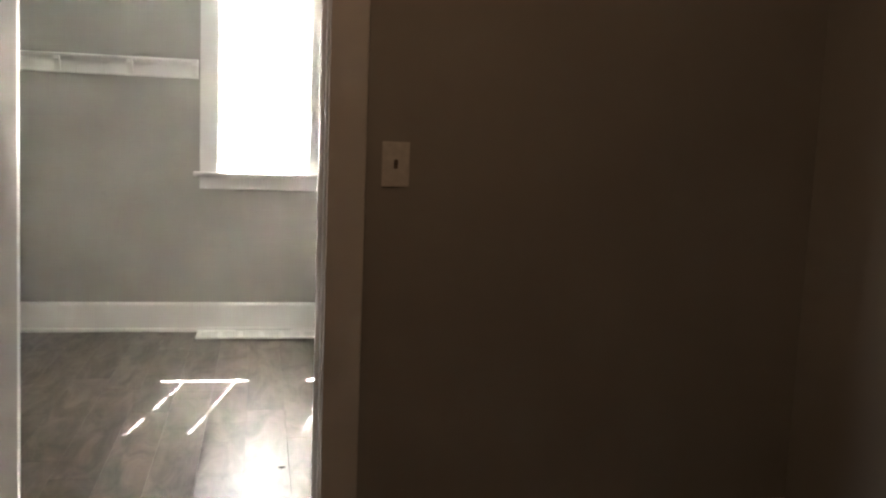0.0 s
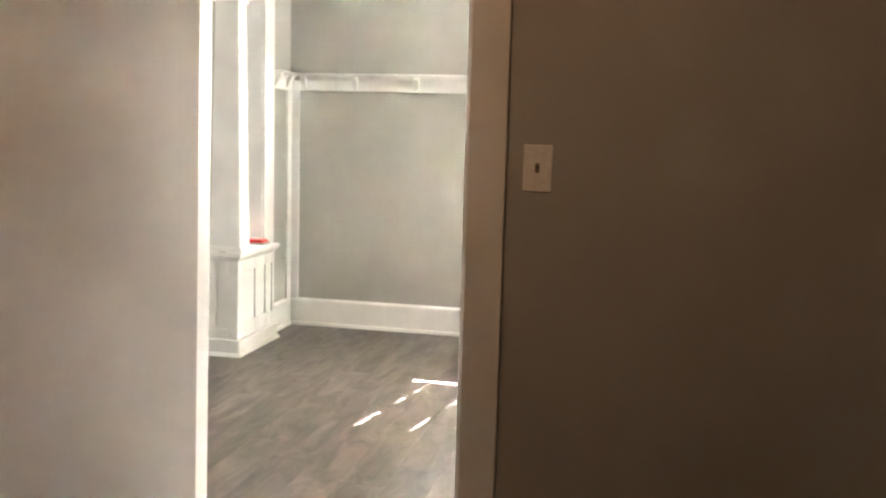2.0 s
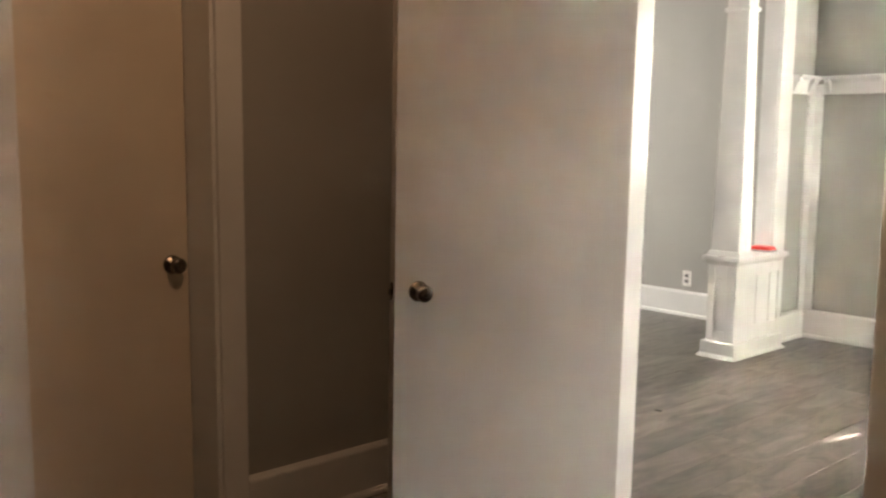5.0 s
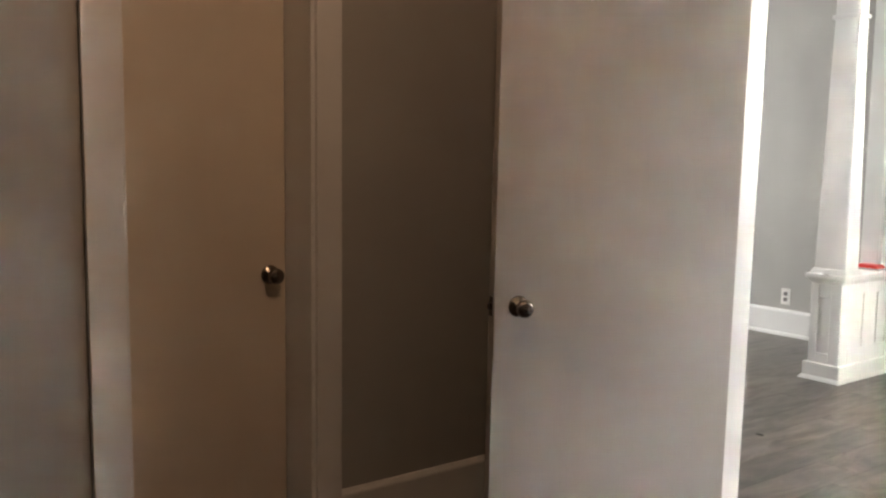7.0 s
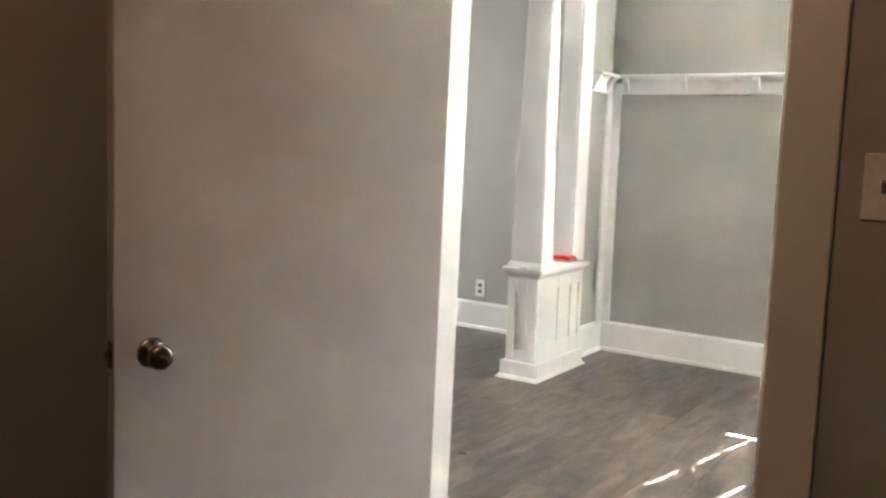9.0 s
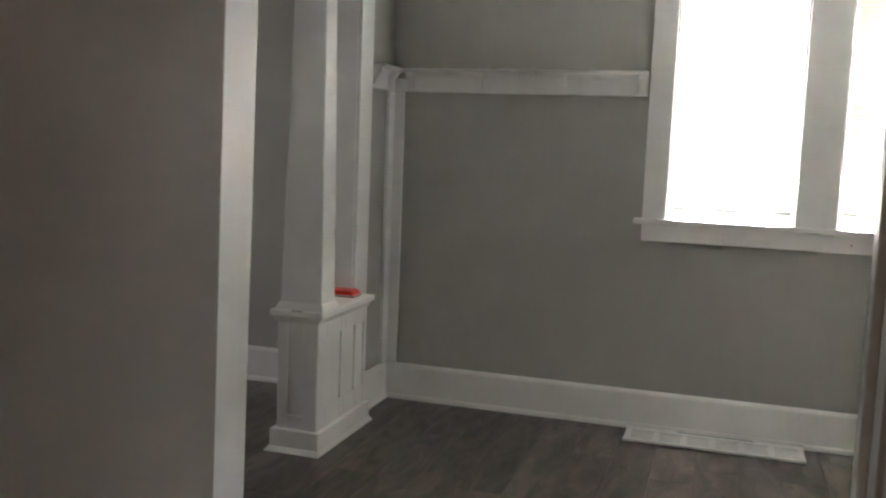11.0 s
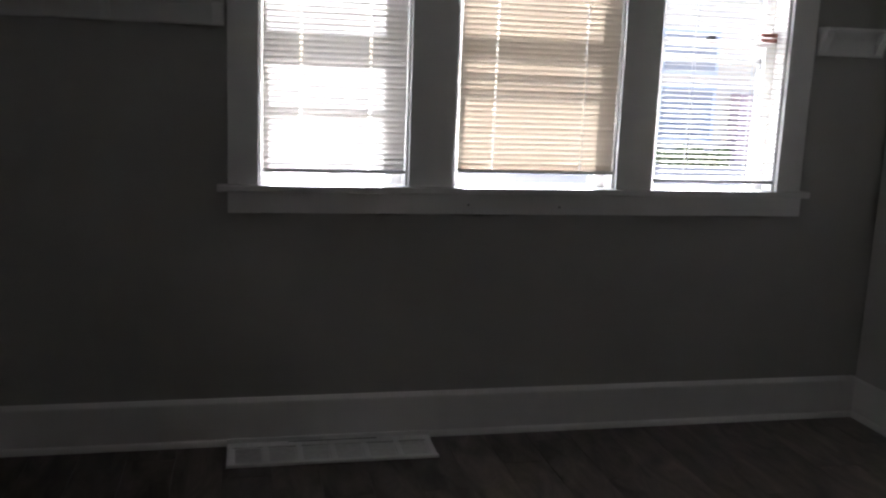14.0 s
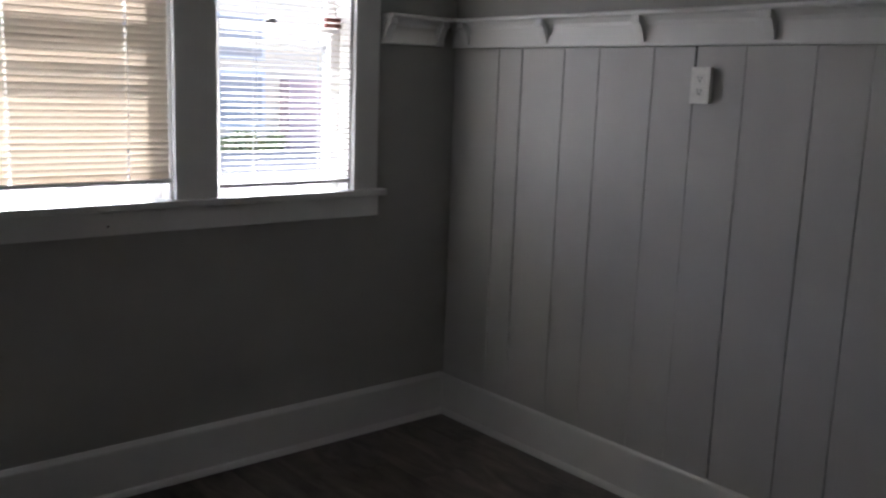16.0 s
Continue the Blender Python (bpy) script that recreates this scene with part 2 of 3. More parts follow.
wall_hall_back = structure("wall_hall_back", boxes((HALL_W - 0.12, HALL_E + 0.12, HALL_BACK - 0.12, HALL_BACK, -0.05, CEIL)), M_WALL, "plain grey-beige painted passage back wall", "wall")
wall_living_west = structure("wall_living_west", boxes((LIVE_W - 0.1, LIVE_W, HALL_S - 0.6, NORTH, -0.05, CEIL)), M_WALL, "plain grey-beige painted far wall", "wall")
ceiling = structure("ceiling", boxes((LIVE_W - 0.1, EAST + 0.12, HALL_BACK - 0.12, NORTH + 0.17, CEIL, CEIL + 0.1)), M_CEIL, "plain white painted ceiling", "ceiling")
# short wall beside the corner and the beam over the colonnade
STUB_END = -0.44
wall_stub = structure("wall_stub", boxes((-0.14, LEFT, STUB_END, NORTH, -0.05, CEIL)), M_WALL, "short grey-beige wall between corner and colonnade", "wall")
beam = structure("trim_beam", boxes((-0.15, 0.03, HALL_S, STUB_END, 2.29, CEIL), bevel=0.004), M_TRIM, "white painted beam over the colonnade", "trim")
floor = structure("floor", boxes((LIVE_W - 0.1, EAST + 0.1, HALL_BACK - 0.1, NORTH, -0.06, -0.006)), M_SUBFLOOR, "grey-brown wood-look vinyl plank floor", "floor")


# ---- trim ----
def board(name, x0, x1, y0, y1, z0, z1, label="white painted trim board", bevel=0.004, parent=None):
    bm = boxes((x0, x1, y0, y1, z0, z1), bevel=bevel, segments=2)
    if parent is not None:
        return part(name, bm, M_TRIM, parent)
    return structure(name, bm, M_TRIM, label, "trim")


def baseboard(axis, a, b, face, out, label="tall white painted baseboard with shoe moulding"):
    """A board 0.19 high on a wall face, out = +1 or -1 along the other axis, with an eased top and a quarter-round shoe."""
    t, s = 0.022 * out, 0.034 * out
    prof = [(face, 0.0), (face + t, 0.0), (face + t, 0.172), (face + t * 0.92, 0.178), (face + t * 0.30, 0.190), (face, 0.192)]
    bb = structure("baseboard", extruded(prof, axis, a, b), M_TRIM, label, "baseboard")
    arc = [(face + t, 0.0)] + [(face + t + (s - t + 0.004 * out) * math.cos(k * math.pi / 10), 0.024 * math.sin(k * math.pi / 10)) for k in range(6)]
    part("shoe_moulding", extruded(arc, axis, a, b), M_TRIM, bb)
    return bb


baseboard("x", LEFT + 0.022, EAST - 0.022, NORTH, -1)
baseboard("x", LIVE_W, -0.14, NORTH, -1)
baseboard("y", -0.46, NORTH, LEFT, 1)
baseboard("y", HALL_N, NORTH, EAST, -1)
baseboard("y", CD_B + 0.088, HALL_S, HALL_W, 1)
baseboard("y", HALL_BACK, CD_A - 0.105, HALL_W, 1)
baseboard("x", DOOR_R + 0.12, HALL_E, HALL_S, -1)
baseboard("x", HALL_W + 0.022, DOOR_L - 0.12, HALL_S, -1)
baseboard("x", DOOR_R + 0.12, EAST - 0.022, HALL_N, 1)

# doorway: jambs, stops, casings; the hinge side leans out of plumb
LEAN = Matrix.Translation((DOOR_L, 0, 1.75)) @ Matrix.Rotation(radians(0.9), 4, "Y") @ Matrix.Translation((-DOOR_L, 0, -1.75))
door_frame = thing("doorway_frame", "white painted doorway jamb and casing, chipped edges", "door frame", kind="structure")
board("jamb", DOOR_R, DOOR_R + 0.02, HALL_S - 0.004, HALL_N + 0.004, 0, DOOR_H, parent=door_frame, bevel=0.002)
board("jamb", DOOR_L - 0.02, DOOR_R + 0.02, HALL_S - 0.004, HALL_N + 0.004, DOOR_H, DOOR_H + 0.02, parent=door_frame, bevel=0.002)
board("jamb", DOOR_L - 0.03, DOOR_L, HALL_S - 0.004, HALL_N + 0.004, 0.002, DOOR_H, parent=door_frame, bevel=0.002).matrix_local = LEAN
board("door_stop", DOOR_R - 0.012, DOOR_R, HALL_S + 0.045, HALL_S + 0.08, 0, DOOR_H, parent=door_frame, bevel=0.002)
for fy, oy in ((HALL_S, -0.02), (HALL_N, 0.018)):
    ya, yb = sorted((fy, fy + oy))
    board("casing", DOOR_R + 0.008, DOOR_R + 0.118, ya, yb, 0, DOOR_H + 0.11, parent=door_frame)
    board("casing", DOOR_L - 0.118, DOOR_L - 0.008, ya, yb, 0.002, DOOR_H + 0.11, parent=door_frame).matrix_local = LEAN
    board("casing", DOOR_L - 0.13, DOOR_R + 0.13, ya - 0.004, yb + 0.004, DOOR_H + 0.11, DOOR_H + 0.24, parent=door_frame)


def knob(parent, m, label="worn nickel door knob with round rose"):
    k = part("door_knob", lathe([(0.0001, 0), (0.031, 0), (0.032, 0.003), (0.028, 0.008), (0.014, 0.011), (0.011, 0.016), (0.011, 0.026), (0.016, 0.030),
                                 (0.0245, 0.037), (0.027, 0.046), (0.0255, 0.055), (0.021, 0.060), (0.010, 0.0615), (0.0001, 0.0615)]), M_NICKEL, parent, label)
    k.matrix_local = m
    b = part("key_button", lathe([(0.0001, 0), (0.0075, 0), (0.0075, 0.003), (0.005, 0.0038), (0.0001, 0.0038)], 16), M_NICKEL, k)
    b.location = (0, 0, 0.0612)
    return k


# open door leaf, swung into the passage: local x runs from hinge to free edge, local y is the room side
LEAF_W = 0.846
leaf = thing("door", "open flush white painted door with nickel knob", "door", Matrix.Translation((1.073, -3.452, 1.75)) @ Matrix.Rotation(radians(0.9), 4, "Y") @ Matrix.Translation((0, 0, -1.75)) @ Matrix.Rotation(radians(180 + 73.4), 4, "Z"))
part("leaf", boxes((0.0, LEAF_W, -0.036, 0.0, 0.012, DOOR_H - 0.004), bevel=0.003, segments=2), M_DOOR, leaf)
knob(leaf, pose(LEAF_W - 0.078, 0.0, 0.864, -90, 0, 0))
knob(leaf, pose(LEAF_W - 0.078, -0.036, 0.864, 90, 0, 0))
part("latch_plate", boxes((LEAF_W - 0.001, LEAF_W + 0.0015, -0.030, -0.006, 0.835, 0.893), bevel=0.0006), M_NICKEL, leaf, "nickel latch plate on the door edge")
part("latch_bolt", boxes((LEAF_W, LEAF_W + 0.011, -0.023, -0.013, 0.855, 0.873), bevel=0.002), M_NICKEL, leaf)
for hz in (0.25, 1.80):
    h = part("hinge", lathe([(0.0001, -0.05), (0.007, -0.05), (0.007, 0.05), (0.0001, 0.05)], 12), M_TRIM, leaf, "painted-over hinge knuckle")
    h.location = (-0.006, -0.036, hz)

# closed door in the passage wall
closed = thing("door_2", "closed flush painted door with nickel knob, lamp warmth in its colour", "door", kind="structure")
part("leaf", boxes((HALL_W - 0.205, HALL_W - 0.170, CD_A + 0.018, CD_B - 0.018, 0.01, DOOR_H - 0.02), bevel=0.003), M_DOOR_LIT, closed)
knob(closed, pose(HALL_W - 0.170, CD_B - 0.076, 0.908, 0, 90, 0))
cd_frame = thing("door_frame_2", "white painted casing round the closed door, rubbed paint", "door frame", kind="structure")
for ya, yb in ((CD_A, CD_A + 0.015), (CD_B - 0.015, CD_B)):
    board("jamb", HALL_W - 0.215, HALL_W + 0.003, ya, yb, 0, DOOR_H - 0.015, parent=cd_frame, bevel=0.002)
board("jamb", HALL_W - 0.215, HALL_W + 0.003, CD_A, CD_B, DOOR_H - 0.015, DOOR_H, parent=cd_frame, bevel=0.002)
board("casing", HALL_W, HALL_W + 0.02, CD_B - 0.002, CD_B + 0.088, 0, DOOR_H + 0.1, parent=cd_frame)
board("casing", HALL_W, HALL_W + 0.02, CD_A - 0.100, CD_A + 0.006, 0, DOOR_H + 0.1, parent=cd_frame)
board("casing", HALL_W, HALL_W + 0.024, CD_A - 0.11, CD_B + 0.11, DOOR_H + 0.1, DOOR_H + 0.23, parent=cd_frame)

# corner board and colonnade post board
board("trim_corner", LEFT, LEFT + 0.018, -0.06, NORTH, 0.19, RAIL_B - 0.002)
board("trim_corner", LEFT + 0.018, LEFT + 0.074, NORTH - 0.018, NORTH, 0.19, RAIL_B - 0.002)
post = thing("trim_post", "white painted boards wrapping the short wall's end", "trim", kind="structure")
board("face_board", LEFT, LEFT + 0.02, STUB_END - 0.018, -0.305, 0.19, 2.29, parent=post)
board("end_board", -0.14, LEFT, STUB_END - 0.018, STUB_END, 0.6, 2.29, parent=post)


# ---- plate rail ----
def plate_rail(axis, a, b, face, out, brackets):
    """Backboard, ledge with a cove under it and small tapered brackets."""
    r = thing("plate_rail", "white painted plate rail with ledge and small brackets", "plate rail", kind="structure")

    def pr(pts):
        return [(face + out * u, z) for u, z in pts]

    part("backboard", extruded(pr([(0, RAIL_B), (0.017, RAIL_B), (0.020, RAIL_B + 0.006), (0.020, RAIL_T - 0.016), (0, RAIL_T - 0.016)]), axis, a, b), M_TRIM, r)
    part("cove", extruded(pr([(0.020, RAIL_T - 0.046), (0.026, RAIL_T - 0.046), (0.030, RAIL_T - 0.034), (0.042, RAIL_T - 0.022), (0.050, RAIL_T - 0.017), (0.020, RAIL_T - 0.017)]), axis, a, b), M_TRIM, r)
    part("ledge", extruded(pr([(0, RAIL_T - 0.016), (0.078, RAIL_T - 0.016), (0.083, RAIL_T - 0.010), (0.083, RAIL_T - 0.004), (0.078, RAIL_T), (0, RAIL_T)]), axis, a, b), M_TRIM, r)
    for c in brackets:
        part("bracket", extruded(pr([(0.019, RAIL_B + 0.014), (0.027, RAIL_B + 0.014), (0.036, RAIL_B + 0.040), (0.054, RAIL_B + 0.072), (0.064, RAIL_B + 0.079), (0.064, RAIL_T - 0.0165), (0.019, RAIL_T - 0.0165)]),
                                 axis, c - 0.017, c + 0.017), M_TRIM, r)
    return r


plate_rail("x", LEFT + 0.083, 1.300, NORTH, -1, (0.085, 0.455, 0.885, 1.275))
corner_rail = plate_rail("y", -0.305, NORTH - 0.0, LEFT, 1, (-0.285, -0.085))
part("corner_block", boxes((LEFT + 0.0205, LEFT + 0.0826, NORTH - 0.0195, NORTH + 0.004, RAIL_B + 0.0005, RAIL_T - 0.0475)), M_TRIM, corner_rail)
plate_rail("x", 3.783, EAST - 0.083, NORTH, -1, (3.803, 4.075))
plate_rail("y", HALL_N, NORTH, EAST, -1, (-0.07, -0.522, -0.985, -1.476, -1.95, -2.40, -2.87))


# ---- colonnade ----
colonnade = thing("colonnade", "white panelled half wall carrying a tapered square column", "colonnade", kind="structure")
PX0, PX1, PY0, PY1 = -0.135, 0.055, -1.0, STUB_END
FR = 0.008
part("core", boxes((PX0 + FR, PX1 - FR, PY0 + FR, PY1, 0.0, 0.58)), M_TRIM, colonnade)
front = [(PX0, PX0 + 0.048, PY0, PY0 + FR, 0.09, 0.58), (PX1 - 0.065, PX1, PY0, PY0 + FR, 0.09, 0.58),
         (PX0 + 0.048, PX1 - 0.065, PY0, PY0 + FR, 0.49, 0.58), (PX0 + 0.048, PX1 - 0.065, PY0, PY0 + FR, 0.09, 0.16)]
for d in front:
    part("panel_frame", boxes(d, bevel=0.0015), M_TRIM, colonnade)
stiles = [(PY0 + FR, -0.90), (-0.745, -0.700), (-0.585, -0.555), (-0.475, PY1)]
for a, b in stiles:
    part("panel_frame", boxes((PX1 - FR, PX1, a, b, 0.09, 0.58), bevel=0.0015), M_TRIM, colonnade)
for (a0, a), (b, b0) in zip(stiles, stiles[1:]):
    part("panel_frame", boxes((PX1 - FR, PX1, a, b, 0.505, 0.58), bevel=0.0015), M_TRIM, colonnade)
    part("panel_frame", boxes((PX1 - FR, PX1, a, b, 0.09, 0.19), bevel=0.0015), M_TRIM, colonnade)
part("plinth", boxes((PX0 - 0.022, PX1 + 0.022, PY0 - 0.022, PY1 + 0.01, 0.0, 0.098), bevel=0.005, segments=2), M_TRIM, colonnade)
part("shoe_moulding", tapered(PX0 - 0.040, PX1 + 0.040, PY0 - 0.048, PY1 + 0.022, 0.0, PX0 - 0.024, PX1 + 0.024, PY0 - 0.024, PY1 + 0.012, 0.022), M_TRIM, colonnade)
part("cap_moulding", tapered(PX0 - 0.004, PX1 + 0.004, PY0 - 0.004, PY1 + 0.004, 0.575, PX0 - 0.022, PX1 + 0.022, PY0 - 0.018, PY1 + 0.012, 0.603), M_TRIM, colonnade)
part("cap", boxes((PX0 - 0.030, PX1 + 0.034, PY0 - 0.028, PY1 + 0.016, 0.603, 0.632), bevel=0.007, segments=3), M_TRIM, colonnade)
part("paint_chip", tapered(-0.062, -0.008, -1.0255, -1.0145, 0.6312, -0.055, -0.016, -1.0235, -1.0165, 0.6328, 0.0003), M_RUST, colonnade, "bare brown wood where paint chipped")
part("column_base", tapered(-0.150, 0.085, -1.012, -0.832, 0.632, -0.136, 0.071, -0.998, -0.846, 0.665), M_TRIM, colonnade)
part("column_shaft", tapered(-0.130, 0.066, -0.992, -0.852, 0.660, -0.097, 0.047, -0.975, -0.868, 2.12), M_TRIM, colonnade)
part("column_neck", boxes((-0.108, 0.058, -0.986, -0.857, 2.10, 2.125), bevel=0.004, segments=2), M_TRIM, colonnade)
part("column_top", tapered(-0.097, 0.047, -0.975, -0.868, 2.125, -0.095, 0.045, -0.973, -0.870, 2.225), M_TRIM, colonnade)
part("column_capital", tapered(-0.105, 0.055, -0.985, -0.858, 2.215, -0.135, 0.085, -1.01, -0.833, 2.29), M_TRIM, colonnade)

# ---- windows ----
casing = thing("window_casing", "white painted casing, stool and apron of a triple window", "window trim", kind="structure")
for x0, x1 in ((1.31, 1.425), (2.012, 2.195), (2.895, 3.055), (3.648, 3.765)):
    board("casing", x0, x1, NORTH - 0.022, NORTH, W_SILL, W_HEAD, parent=casing)
board("head_casing", 1.295, 3.780, NORTH - 0.026, NORTH, W_HEAD, W_HEAD + 0.14, parent=casing)
board("stool", 1.270, 3.808, NORTH - 0.038, NORTH + 0.06, W_SILL - 0.028, W_SILL, parent=casing, bevel=0.006)
board("apron", 1.310, 3.773, NORTH - 0.024, NORTH, 0.945, W_SILL - 0.028, parent=casing)


def window(n, x0, x1, bars, meet=1.665, side=0.03):
    """Double-hung sash window with jamb lining and an outer storm frame."""
    w = thing("window_%d" % n, "white double-hung sash window, backlit behind a blind", "window", kind="structure")
    ya, yb = NORTH + 0.002, NORTH + 0.168
    for d in ((x0, x0 + 0.012, ya, yb, W_SILL - 0.03, W_HEAD), (x1 - 0.012, x1, ya, yb, W_SILL - 0.03, W_HEAD), (x0 + 0.012, x1 - 0.012, ya, yb, W_HEAD - 0.012, W_HEAD)):
        part("jamb", boxes(d, bevel=0.001), M_TRIM, w)
    part("outer_sill", boxes((x0 + 0.012, x1 - 0.012, NORTH + 0.062, NORTH + 0.21, W_SILL - 0.05, W_SILL - 0.012), bevel=0.003), M_TRIM, w)
    a, b = x0 + 0.012, x1 - 0.012
    for zb, zt, y in ((W_SILL - 0.012, meet, NORTH + 0.075), (meet - 0.03, W_HEAD - 0.012, NORTH + 0.107)):
        s = part("sash", boxes((a, a + 0.045, y, y + 0.03, zb, zt), (b - 0.045, b, y, y + 0.03, zb, zt), (a + 0.045, b - 0.045, y, y + 0.03, zb, zb + (0.018 if zb < 1.2 else 0.032)),
                               (a + 0.045, b - 0.045, y, y + 0.03, zt - (0.032 if zb < 1.2 else 0.05), zt)), M_VINYL, w)
        p = part("pane", boxes((a + 0.044, b - 0.044, y + 0.012, y + 0.016, zb + 0.014, zt - 0.03)), M_GLASS, s)
        p.visible_shadow = False
    y = NORTH + 0.148
    for z0, z1 in bars:
        part("storm_rail", boxes((a, b, y, y + 0.015, z0, z1), bevel=0.001), M_VINYL, w)
    for p0, p1 in ((a, a + 0.012), (b - side, b)):
        part("storm_rail", boxes((p0, p1, y, y + 0.015, W_SILL, W_HEAD - 0.012), bevel=0.001), M_VINYL, w)
    return w


def sash_lock(parent, x, w, mat, label):
    part("sash_lock", boxes((x - w / 2, x + w / 2, NORTH + 0.060, NORTH + 0.076, 1.690, 1.704), (x - w / 5, x + w / 3, NORTH + 0.050, NORTH + 0.070, 1.704, 1.712), bevel=0.002), mat, parent, label)


window(1, *WINDOWS[0], ((1.68, 1.775), (1.462, 1.490)), side=0.056)
window(2, *WINDOWS[1], ((1.700, 1.760), (1.621, 1.650), (1.556, 1.588)), meet=1.725, side=0.044)
third = window(3, *WINDOWS[2], ((1.60, 1.63),), meet=1.695)
sash_lock(third, 3.32, 0.04, M_DARK, "dark metal sash lock")
part("latch_block", boxes((3.555, 3.625, NORTH + 0.048, NORTH + 0.074, 1.690, 1.735), bevel=0.006, segments=2), M_RUST, third, "rusty brown latch block")
for hx, hz in ((2.262, 0.985), (2.652, 0.978)):
    part("nail_hole", lathe([(0.0001, 0), (0.004, 0), (0.004, 0.0006), (0.0001, 0.0006)], 10), M_DARK, casing).matrix_local = pose(hx, NORTH - 0.0242, hz, 90, 0, 0)


def slat_mesh(length, mat, q, e):
    """A curved slat, with a punched slot where each pair of cords runs through."""
    me = bpy.data.meshes.new("slat")
    h = length / 2
    xs = (-h, -q - e, -q + e, q - e, q + e, h)
    us = (-0.5, -0.28, 0.0, 0.28, 0.5)
    verts = [(x, u * 0.025, 0.0022 * (1 - 4 * u * u)) for u in us for x in xs]
    n = len(xs)
    faces = [(r * n + c, r * n + c + 1, (r + 1) * n + c + 1, (r + 1) * n + c) for r in range(4) for c in range(5) if not (c in (1, 3) and r in (1, 2))]
    me.from_pydata(verts, [], faces)
    me.materials.append(mat)
    for f in me.polygons:
        f.use_smooth = True
    return me


def blind(x0, x1, bottom, tilt, mat, cords, label, slot=0.0042):
    """A mini blind hung inside the opening: head rail, bottom rail, ladder cords, each slat."""
    w = x1 - x0 - 0.034
    cx, y, top = (x0 + x1) / 2, NORTH - 0.008, W_HEAD - 0.015
    b = thing("window_blind", label, "blind", pose(cx, y, 0), group="blinds of the triple window")
    part("head_rail", boxes((-w / 2, w / 2, -0.013, 0.013, top - 0.026, top), bevel=0.002), M_METALWHITE, b)
    part("bottom_rail", boxes((-w / 2, w / 2, -0.013, 0.013, bottom, bottom + 0.016), bevel=0.004, segments=2), M_METALWHITE, b)
    part("hold_down_clip", boxes((-0.026, 0.026, -0.0155, -0.012, bottom - 0.001, bottom + 0.012), bevel=0.0012), M_METALWHITE, b, "clear plastic clip on the bottom rail")
    me = slat_mesh(w, mat, cords, slot)
    z, rng = bottom + 0.027, random.Random(round(x0 * 100))
    while z < top - 0.03:
        s = new("slat", me)
        s.parent = b
        s.matrix_local = pose(0, rng.uniform(-0.0008, 0.0008), z, tilt + rng.uniform(-0.9, 0.9), rng.uniform(-0.06, 0.06), 0)
        z += 0.0212
    for cxx in (-cords, cords):
        for yy in (-0.0135, 0.0135):
            part("cord", boxes((cxx - 0.0011, cxx + 0.0011, yy - 0.0011, yy + 0.0011, bottom + 0.005, top - 0.02)), M_METALWHITE, b)
        part("cord_button", boxes((cxx - 0.006, cxx + 0.006, -0.014, -0.011, bottom + 0.001, bottom + 0.009), bevel=0.001), M_METALWHITE, b)
    return b


blind(*WINDOWS[0], 1.104, -69, M_SLAT_WHITE, 0.134, "closed white mini blind glowing with daylight", 0.0050)
blind(*WINDOWS[1], 1.114, -76, M_SLAT, 0.188, "closed off-white mini blind glowing yellow in the sun", 0.0030)
blind(*WINDOWS[2], 1.086, 8, M_SLAT_WHITE, 0.14, "open white mini blind with the street beyond")


# ---- small things ----
def switch(m):
    s = thing("light_switch", "white oversize toggle switch plate beside the doorway", "light switch", m)
    part("plate", boxes((-0.0405, 0.0405, -0.006, 0.0, -0.0655, 0.0655), bevel=0.003, segments=2), M_PLATE, s)
    part("toggle_slot", boxes((-0.006, 0.006, -0.0068, -0.005, -0.0125, 0.0125)), M_TOGGLE, s)
    t = part("toggle", boxes((-0.0042, 0.0042, -0.017, -0.004, -0.005, 0.005), bevel=0.0012), M_TOGGLE, s, "almond toggle lever")
    t.matrix_local = pose(0, 0, 0.003, -28, 0, 0)
    for z in (-0.030, 0.030):
        part("screw", boxes((-0.003, 0.003, -0.0068, -0.005, z - 0.003, z + 0.003), bevel=0.001), M_PLATE, s)
    return s


def outlet(m, label, raised=0.0, face=None):
    """Duplex outlet: plate, two receptacles, slots and ground holes; local -y faces out."""
    s = thing("power_outlet", label, "outlet", m @ Matrix.Translation((0, -raised, 0)))
    if raised:
        part("back_box", boxes((-0.034, 0.034, -0.001, raised, -0.057, 0.057), bevel=0.002), M_PLATE, s)
    part("plate", boxes((-0.037, 0.037, -0.006, 0.0, -0.060, 0.060), bevel=0.003, segments=2), M_PLATE, s)
    for z in (-0.021, 0.021):
        r = part("receptacle", boxes((-0.016, 0.016, -0.0085, -0.004, z - 0.0135, z + 0.0135), bevel=0.002, segments=2), face or M_PLATE, s)
        part("slot", boxes((-0.0085, -0.0060, -0.0092, -0.008, z - 0.001, z + 0.009)), M_SLOT, r)
        part("slot", boxes((0.0060, 0.0085, -0.0092, -0.008, z, z + 0.008)), M_SLOT, r)
        part("slot", boxes((-0.0028, 0.0028, -0.0092, -0.008, z - 0.010, z - 0.0045), bevel=0.0005), M_SLOT, r)
    return s


switch(pose(2.086, HALL_S, 1.262))
outlet(pose(-0.945, NORTH, 0.288), "white outlet plate with grey sockets above baseboard", face=M_SOCKET)

